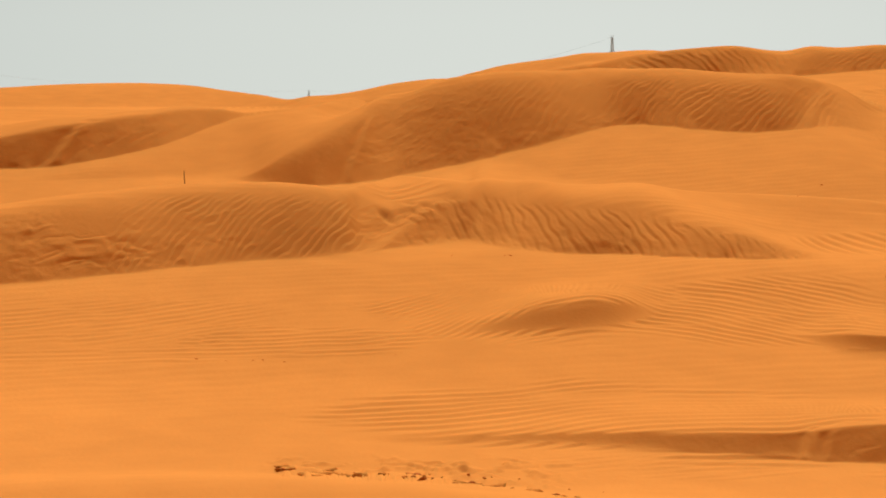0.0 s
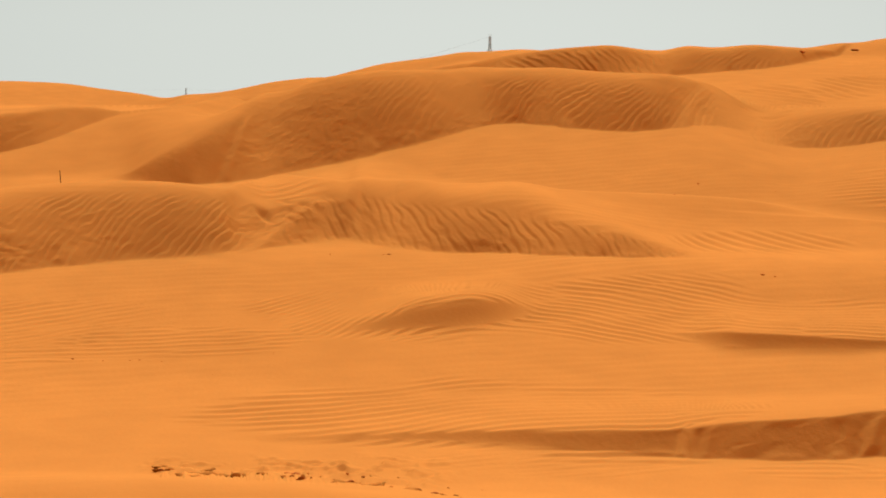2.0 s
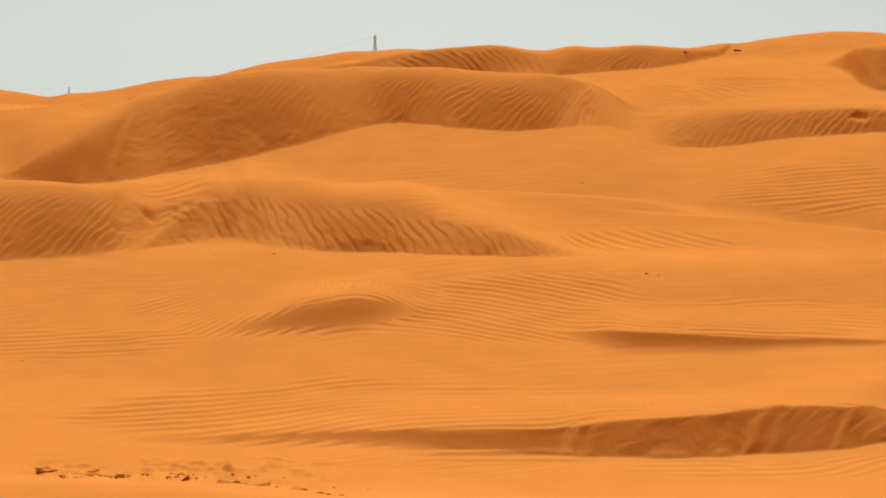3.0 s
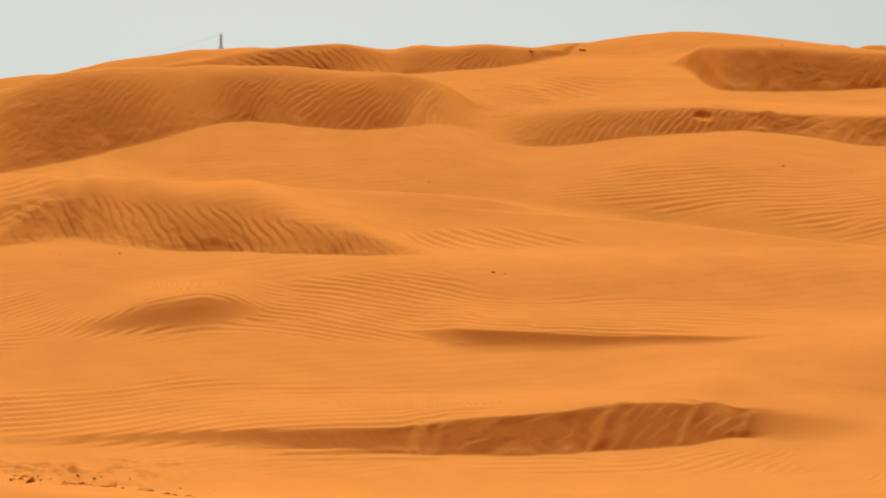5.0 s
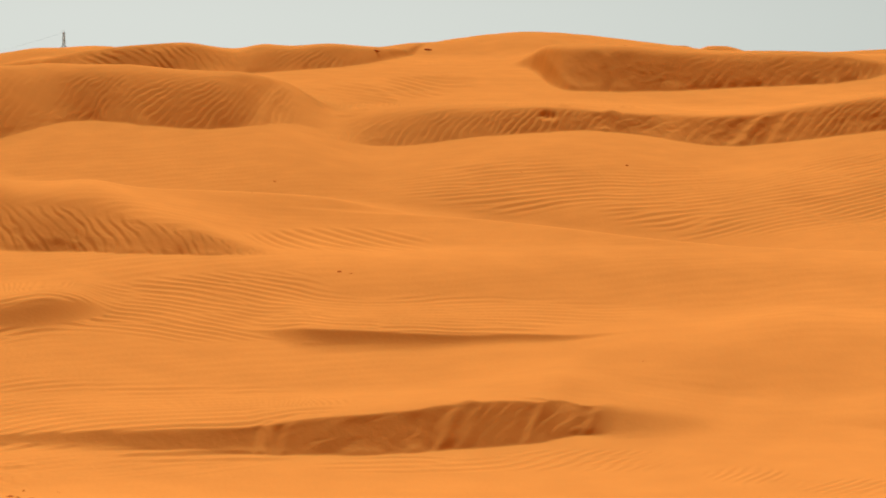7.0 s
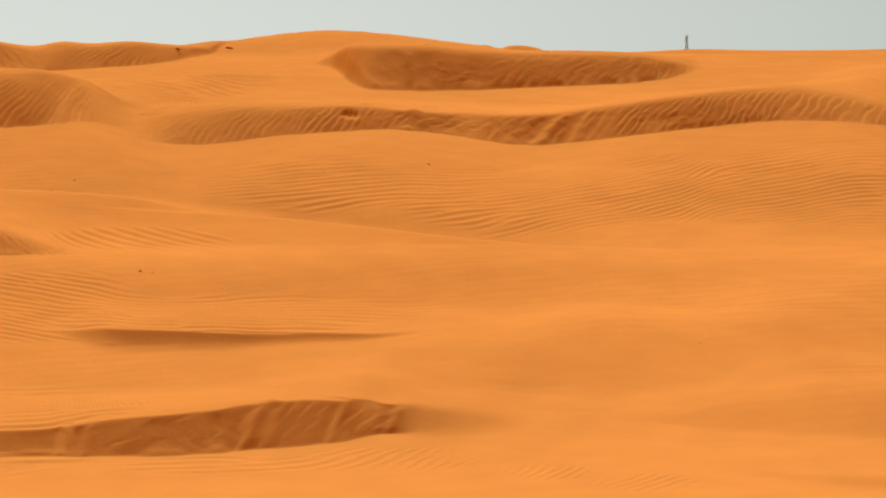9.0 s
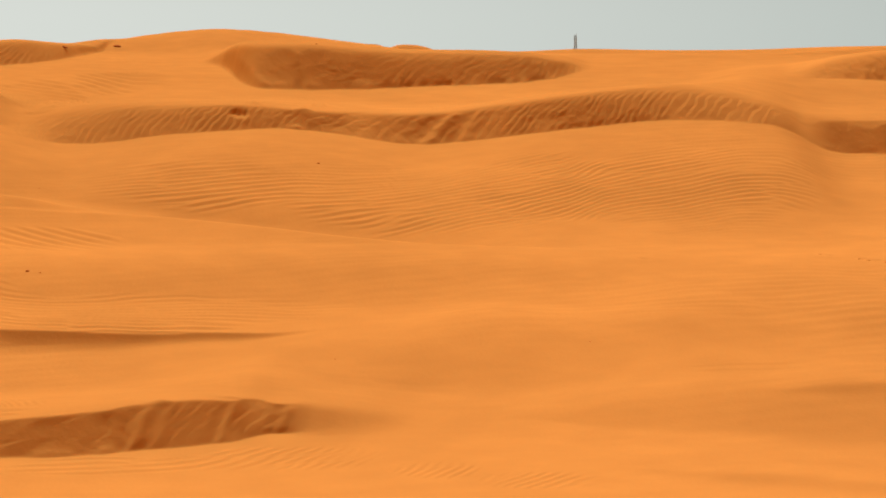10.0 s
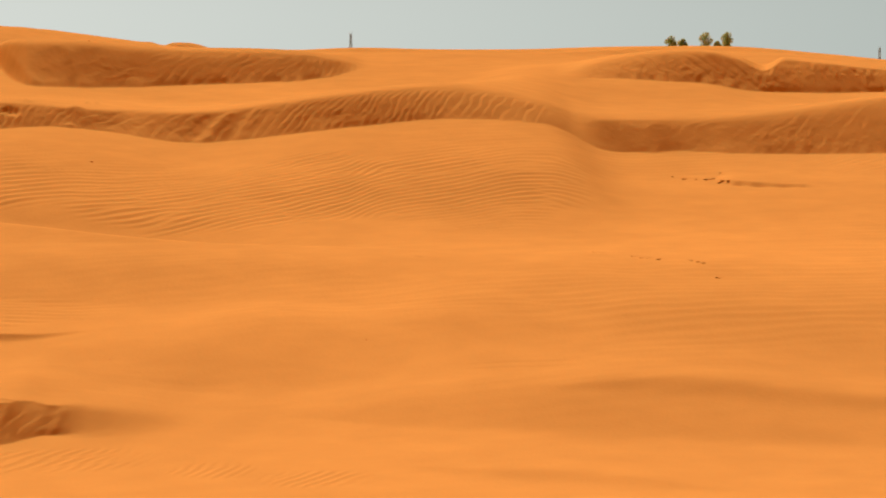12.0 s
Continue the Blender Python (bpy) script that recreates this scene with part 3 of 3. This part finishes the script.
# ---- the sand: one sheet, its rows gathered where it fills more of the camera's view ----
def sand_sheet():
    inner = np.arange(-12.6, 40.4, 0.0325)
    outer = 40.4 + np.concatenate(([0], np.cumsum(np.minimum(0.05 * 1.12 ** np.arange(200), 3.0))))
    outer = outer[outer < 346.9]
    bearing = np.concatenate((inner, outer))
    wrapped = (bearing + 180) % 360 - 180
    # row distances from how the ground rises in the camera's view along every tenth bearing
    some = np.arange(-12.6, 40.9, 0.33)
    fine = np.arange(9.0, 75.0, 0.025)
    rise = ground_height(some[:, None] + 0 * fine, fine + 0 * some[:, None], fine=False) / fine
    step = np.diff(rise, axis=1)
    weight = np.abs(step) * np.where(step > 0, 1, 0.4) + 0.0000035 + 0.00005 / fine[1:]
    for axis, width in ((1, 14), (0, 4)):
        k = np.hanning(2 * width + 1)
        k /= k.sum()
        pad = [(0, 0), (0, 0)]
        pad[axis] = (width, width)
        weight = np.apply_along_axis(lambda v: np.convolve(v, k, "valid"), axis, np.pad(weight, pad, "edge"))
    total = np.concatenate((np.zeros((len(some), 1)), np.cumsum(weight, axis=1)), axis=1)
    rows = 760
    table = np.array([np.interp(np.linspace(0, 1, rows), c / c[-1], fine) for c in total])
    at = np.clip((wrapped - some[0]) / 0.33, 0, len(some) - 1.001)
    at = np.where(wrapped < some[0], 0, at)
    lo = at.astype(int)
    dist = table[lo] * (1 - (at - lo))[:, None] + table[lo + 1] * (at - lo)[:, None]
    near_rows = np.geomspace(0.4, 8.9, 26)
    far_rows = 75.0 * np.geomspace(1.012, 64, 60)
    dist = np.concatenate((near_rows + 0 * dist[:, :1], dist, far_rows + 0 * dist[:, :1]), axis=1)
    b = wrapped[:, None] + 0 * dist
    z = ground_height(b, dist)
    x, y = dist * np.sin(np.radians(b)), dist * np.cos(np.radians(b))
    n, m = dist.shape
    co = np.stack((x, y, z), -1).reshape(-1, 3)
    co = np.vstack((co, [(0, 0, -1.62)]))
    i = np.arange(n)[:, None] * m
    j = np.arange(m - 1)
    nxt = (np.arange(n)[:, None] + 1) % n * m
    quads = np.stack((i + j, i + j + 1, nxt + j + 1, nxt + j), -1).reshape(-1, 4)[:, ::-1]
    tris = np.stack((np.full(n, len(co) - 1), np.arange(n) * m, (np.arange(n) + 1) % n * m), -1)[:, ::-1]
    mesh = bpy.data.meshes.new("ground")
    mesh.vertices.add(len(co))
    mesh.vertices.foreach_set("co", co.ravel())
    loops = np.concatenate((quads.ravel(), tris.ravel()))
    mesh.loops.add(len(loops))
    mesh.loops.foreach_set("vertex_index", loops.astype(np.int32))
    starts = np.concatenate((np.arange(len(quads)) * 4, len(quads) * 4 + np.arange(len(tris)) * 3))
    mesh.polygons.add(len(starts))
    mesh.polygons.foreach_set("loop_start", starts.astype(np.int32))
    mesh.polygons.foreach_set("use_smooth", np.ones(len(starts), bool))
    mesh.update(calc_edges=True)
    mesh.materials.append(SAND)
    return tagged(new("ground", mesh), "wind-rippled orange sand dunes with ribbed slip faces", "sand dunes", kind="structure")


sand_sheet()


# ---- helpers for things ----
def part(name, bm, mat, parent=None, label=""):
    """Links a bmesh as one mesh object, under a thing if one is given."""
    mesh = bpy.data.meshes.new(name)
    bm.to_mesh(mesh)
    bm.free()
    mesh.materials.append(mat)
    ob = new(name, mesh)
    if parent:
        ob.parent = parent
    if label:
        tagged(ob, label)
    return ob


def stand(bearing, dist, sink=0.0):
    """The place on the sand at a bearing and distance."""
    b = np.array([float(bearing)])
    z = float(ground_height(b, np.array([float(dist)]))[0]) - sink
    return Vector((dist * math.sin(radians(bearing)), dist * math.cos(radians(bearing)), z))


def rod(bm, a, b, ra, rb, sides=8, bend=0.0):
    """A tapered rod from a to b, closed at both ends, in four lengths."""
    a, b = Vector(a), Vector(b)
    axis = (b - a).normalized()
    turn = axis.to_track_quat("Z", "Y").to_matrix()
    rings = []
    for i in range(5):
        f = i / 4
        c = a.lerp(b, f) + turn @ Vector((bend * math.sin(f * math.pi), 0, 0))
        r = ra + (rb - ra) * f
        rings.append([bm.verts.new(c + turn @ Vector((r * math.cos(2 * math.pi * k / sides), r * math.sin(2 * math.pi * k / sides), 0))) for k in range(sides)])
    for lo, hi in zip(rings, rings[1:]):
        for k in range(sides):
            bm.faces.new((lo[k], lo[(k + 1) % sides], hi[(k + 1) % sides], hi[k]))
    bm.faces.new(rings[0][::-1])
    bm.faces.new(rings[-1])


def lump(size, flat, rough, seed, detail=2):
    """An uneven clod: a ball pushed about by noise and flattened."""
    bm = bmesh.new()
    bmesh.ops.create_icosphere(bm, subdivisions=detail, radius=0.5)
    for v in bm.verts:
        n = v.co.normalized()
        k = 1 + rough * noise.noise(n * 1.7 + Vector((seed * 3.1, 0, 0))) + 0.4 * rough * noise.noise(n * 5 + Vector((0, seed * 2.3, 0)))
        v.co = n * 0.5 * k
        v.co.x *= size
        v.co.y *= size * (0.6 + 0.3 * math.sin(seed))
        v.co.z *= size * flat
    return bm


# ---- the stake behind the long dune ----
def stake():
    foot = stand(-6.32, 26.6, 0.15)
    thing = new("stake")
    thing.location = foot
    bm = bmesh.new()
    rod(bm, (0.012, 0, 0), (-0.006, 0, 0.32), 0.0055, 0.0045, 9, 0.003)
    part("shaft", bm, TWIG, thing)
    bm = bmesh.new()
    rod(bm, (-0.006, 0, 0.32), (-0.008, 0, 0.335), 0.0045, 0.0015, 9)
    part("tip", bm, TWIG, thing)
    tagged(thing, "thin dark wooden stake stuck upright in the sand", "stake")


# ---- clods and crust by the near mound, stones and twigs on the sand ----
def crust_clods():
    rows = [(-3.9, 15.6, 0.13), (-3.35, 15.25, 0.12), (-3.0, 15.5, 0.15), (-2.7, 15.55, 0.17), (-2.4, 15.35, 0.14), (-2.05, 15.15, 0.12),
            (-1.75, 15.05, 0.06), (-1.35, 15.1, 0.07), (-0.8, 15.1, 0.05), (-0.55, 15.35, 0.13), (-0.35, 15.0, 0.08), (-0.2, 15.5, 0.04),
            (0.15, 15.25, 0.04), (0.45, 15.15, 0.05), (0.8, 15.0, 0.12), (1.1, 14.95, 0.05), (1.35, 14.8, 0.04), (1.5, 14.85, 0.1),
            (1.9, 14.7, 0.045), (2.5, 14.6, 0.08), (3.0, 14.45, 0.05), (3.2, 14.4, 0.06), (3.5, 14.42, 0.045), (3.65, 14.3, 0.03)]
    slabs = [(-3.75, 15.5, 0.2), (-3.1, 15.2, 0.28), (-2.75, 15.42, 0.36), (-2.3, 15.25, 0.34), (-1.95, 15.1, 0.2), (-0.5, 15.3, 0.2), (0.75, 14.98, 0.24), (1.45, 14.82, 0.22), (2.4, 14.6, 0.18)]
    for i, (b, r, size) in enumerate(slabs):
        ob = part("sand_crust", lump(size * 0.9, 0.36, 0.7, i + 201, 3), CLOD)
        ob.location = stand(b, r - 0.3, size * 0.11)
        ob.rotation_euler = (0.06 * math.sin(2 * i), 0.05 * math.cos(i), 0.3 * math.sin(3 * i))
        ob.data.shade_smooth()
        tagged(ob, "low broken slab of brown sand crust beside the near mound", "sand crust", "crust by the near mound")
    for i, (b, r, size) in enumerate(rows):
        dark = i in (9, 10, 14, 20)
        ob = part("sand_clod", lump(size, 0.34 if size > 0.09 else 0.45, 0.6, i + 1, 3), DAMP if dark else CLOD)
        ob.location = stand(b, r - 0.3, size * 0.09)
        ob.rotation_euler = (0.1 * math.sin(i), 0.1 * math.cos(2 * i), 1.3 * i)
        ob.data.shade_smooth()
        tagged(ob, "dark crusted sand clod lying beside the near mound" if dark else "flat pale-brown crust of sand beside the near mound",
               "sand clod", "clods by the near mound")
    rnd = random.Random(7)
    for i in range(20):
        b = rnd.uniform(-4.2, 4.4)
        size = rnd.uniform(0.018, 0.042)
        ob = part("sand_crumb", lump(size, 0.6, 0.6, i + 301, 1), DAMP if i % 3 else CLOD)
        ob.location = stand(b, 15.35 - 0.13 * (b + 4) + rnd.uniform(-0.2, 0.35), size * 0.05)
        ob.rotation_euler = (0, 0, rnd.uniform(0, 6))
        tagged(ob, "small dark crumb of damp sand beside the near mound", "sand clod", "crumbs by the near mound")


def pebbles():
    rows = [(11.19, 23.08, 0.091), (11.5, 23.02, 0.046), (9.58, 29.88, 0.067), (9, 27.68, 0.034), (1.84, 24.62, 0.073), (1.7, 24.62, 0.037),
            (0.37, 24.62, 0.037), (-6.04, 19.72, 0.049), (-5.3, 19.62, 0.029), (-4.63, 19.62, 0.029), (-4.39, 19.64, 0.039), (-3.85, 19.56, 0.034),
            (-1.05, 19.8, 0.02), (-2.57, 19.02, 0.014), (18.41, 30.94, 0.084), (15.78, 30.38, 0.038), (12.13, 47.5, 0.26), (13.42, 51.6, 0.32), (18.36, 42, 0.062),
            (11.5, 29.52, 0.029), (18.82, 19.12, 0.03), (25.23, 19.6, 0.029)]
    for i, (b, r, size) in enumerate(rows):
        ob = part("stone", lump(size * 0.5, 0.34, 0.5, i + 31), STONE)
        ob.location = stand(b, r, -size * 0.04)
        ob.rotation_euler = (0, 0.2 * math.sin(i * 2), 0.5 * math.sin(i))
        tagged(ob, "small dark brown stone lying on the sand", "stone", "stones on the sand")


# clods added at the prints, partly in place of the shade inside them
def trodden_clods():
    rows = [(32.91, 31.1, 0.046), (33.21, 31, 0.1), (33.49, 30.96, 0.069), (33.75, 30.96, 0.1), (33.92, 31.04, 0.092), (34.1, 30.68, 0.1),
            (34.17, 30.7, 0.09), (34.3, 30.62, 0.07), (34.1, 31.44, 0.05), (33.86, 30.98, 0.08),
            (30.94, 24.43, 0.074), (31.11, 24.33, 0.04), (31.93, 24.07, 0.08), (32.14, 23.93, 0.073), (32.31, 23.91, 0.055), (32.57, 23.81, 0.1),
            (33.38, 23.75, 0.07), (33.52, 23.65, 0.08), (33.66, 23.55, 0.09), (34.07, 22.55, 0.09)]
    for i, (b, r, size) in enumerate(rows):
        ob = part("sand_clod", lump(size, 0.3, 0.7, i + 71), CLOD)
        ob.location = stand(b, r, size * 0.03)
        ob.rotation_euler = (0.1 * math.sin(i), 0.1 * math.cos(2 * i), 0.4 * math.sin(3 * i))
        tagged(ob, "dark clod of kicked-up sand added at footprints, partly standing in for their shade", "sand clod", "clods along the footprints")


# ---- pylons and their wires, far beyond the dunes ----
def pylon(name="pylon"):
    """A lattice pylon 38 m high with three pairs of short arms."""
    thing = new(name)
    half = lambda z: 2.6 - 2.1 * min(1, z / 24) if z < 24 else 0.5 - 0.3 * (z - 24) / 14
    levels = [0, 5, 9.5, 13.5, 17, 20, 22.5, 24.5, 26.5, 28.5, 30.5, 32.5, 34.5, 36.5, 38]
    for sx, sy in ((-1, -1), (1, -1), (1, 1), (-1, 1)):
        bm = bmesh.new()
        for lo, hi in ((0, 24), (24, 38)):
            rod(bm, (sx * half(lo), sy * half(lo), lo), (sx * half(hi), sy * half(hi), hi), 0.06, 0.05, 6)
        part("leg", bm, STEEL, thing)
    bm = bmesh.new()
    for lo, hi in zip(levels, levels[1:]):
        a, b = half(lo), half(hi)
        for p, q, u, v in ((-1, -1, 1, -1), (1, -1, 1, 1), (1, 1, -1, 1), (-1, 1, -1, -1)):
            rod(bm, (p * a, q * a, lo), (u * b, v * b, hi), 0.02, 0.02, 4)
            rod(bm, (u * a, v * a, lo), (p * b, q * b, hi), 0.02, 0.02, 4)
            rod(bm, (p * b, q * b, hi), (u * b, v * b, hi), 0.02, 0.02, 4)
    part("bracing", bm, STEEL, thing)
    for z, reach in ((26.5, 1.9), (30.2, 1.6), (33.9, 1.0)):
        for side in (-1, 1):
            bm = bmesh.new()
            rod(bm, (0.3 * side, 0.25, z), (reach * side, 0, z + 0.1), 0.08, 0.06, 5)
            rod(bm, (0.3 * side, -0.25, z), (reach * side, 0, z + 0.1), 0.08, 0.06, 5)
            rod(bm, (0.3 * side, 0, z + 0.9), (reach * side, 0, z + 0.1), 0.06, 0.05, 5)
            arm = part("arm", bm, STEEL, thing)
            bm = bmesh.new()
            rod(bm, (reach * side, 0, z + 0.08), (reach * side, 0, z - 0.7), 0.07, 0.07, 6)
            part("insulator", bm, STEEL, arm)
    for side in (-1, 1):
        bm = bmesh.new()
        rod(bm, (0.1 * side, 0, 37.9), (0.42 * side, 0, 38.6), 0.05, 0.03, 5)
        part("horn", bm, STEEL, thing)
    return tagged(thing, "steel lattice pylon standing beyond the dunes, haze blue painted into its colour", "pylon", "pylons on the skyline")


def pylons_and_wires():
    spots = [(-16.5, 640, 36.0), (-3.22, 1000, 36.3), (4.38, 600, 35.8), (24.85, 620, 36.05), (29.92, 700, 35.0), (37.98, 700, 35.8)]
    tops = []
    first = pylon()
    for i, (b, r, top) in enumerate(spots):
        m = pose(r * math.sin(radians(b)), r * math.cos(radians(b)), top - 38.4, 0, 0, -b + 25)
        if i:
            copy_thing(first, m)
        else:
            first.matrix_basis = m
        tops.append(m)
    for a, b in zip(tops, tops[1:3]):
        for side, z in ((-1.6, 29.5), (1.6, 29.5), (0, 38)):
            p, q = a @ Vector((side, 0, z)), b @ Vector((side, 0, z))
            curve = bpy.data.curves.new("power_line", "CURVE")
            curve.dimensions, curve.bevel_depth, curve.bevel_resolution = "3D", 0.013, 1
            line = curve.splines.new("POLY")
            line.points.add(32)
            for k in range(33):
                f = k / 32
                c = p.lerp(q, f) - Vector((0, 0, 4 * f * (1 - f) * (p - q).length * 0.012))
                line.points[k].co = (*c, 1)
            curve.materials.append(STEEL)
            tagged(new("power_line", curve), "thin power line in the pylons' haze-blue colour, sagging between far pylons", "power line", "power lines")


# ---- trees whose tops show over the eastern ridge ----
def tree(bearing, dist, top, wide, seed):
    rnd = random.Random(seed)
    foot = stand(bearing, dist, 0.1)
    high = top - foot.z
    thing = new("tree")
    thing.location = foot
    bm = bmesh.new()
    rod(bm, (0, 0, 0), (0.1, 0.05, high - wide * 2.6), 0.2, 0.12, 9, 0.12)
    part("trunk", bm, BARK, thing)
    heads = []
    for k in range(9):
        a = k * 2.4 + rnd.random()
        reach = wide * (0.15 + 0.3 * rnd.random()) * (k > 0)
        tip = Vector((reach * math.cos(a), reach * math.sin(a), high - wide * (0.45 + 0.28 * k)))
        bm = bmesh.new()
        rod(bm, (0.1, 0.05, high - wide * (2.7 + 0.1 * k)), tip, 0.05, 0.02, 6, 0.05)
        part("limb", bm, BARK, thing)
        heads.append((tip, wide * (0.4 + 0.15 * rnd.random())))
    verts, faces = [], []
    for head, radius in heads:
        for _ in range(330):
            d = Vector((rnd.gauss(0, 1), rnd.gauss(0, 1), rnd.gauss(0, 1))).normalized() * radius * rnd.random() ** 0.4
            c = head + Vector((d.x, d.y, d.z * 0.85))
            u = Vector((rnd.gauss(0, 1), rnd.gauss(0, 1), rnd.gauss(0, 1))).normalized()
            v = u.orthogonal().normalized()
            s = 0.05 + 0.05 * rnd.random()
            n = len(verts)
            verts += [c - u * s, c + v * s * 0.45, c + u * s, c - v * s * 0.45]
            faces.append((n, n + 1, n + 2, n + 3))
    mesh = bpy.data.meshes.new("crown")
    mesh.from_pydata(verts, [], faces)
    mesh.materials.append(LEAF)
    crown = new("crown", mesh)
    crown.parent = thing
    tagged(thing, "green tree with a rounded crown behind the dunes, leaves paled for haze", "tree", "trees behind the dunes")


stake()
crust_clods()
pebbles()
trodden_clods()
pylons_and_wires()
for row in ((32.86, 200, 11.35, 0.74, 1), (33.16, 203, 11.3, 0.60, 2), (33.72, 198, 11.6, 0.90, 3), (34.00, 204, 11.1, 0.5, 4), (34.25, 200, 11.65, 0.74, 5)):
    tree(*row)
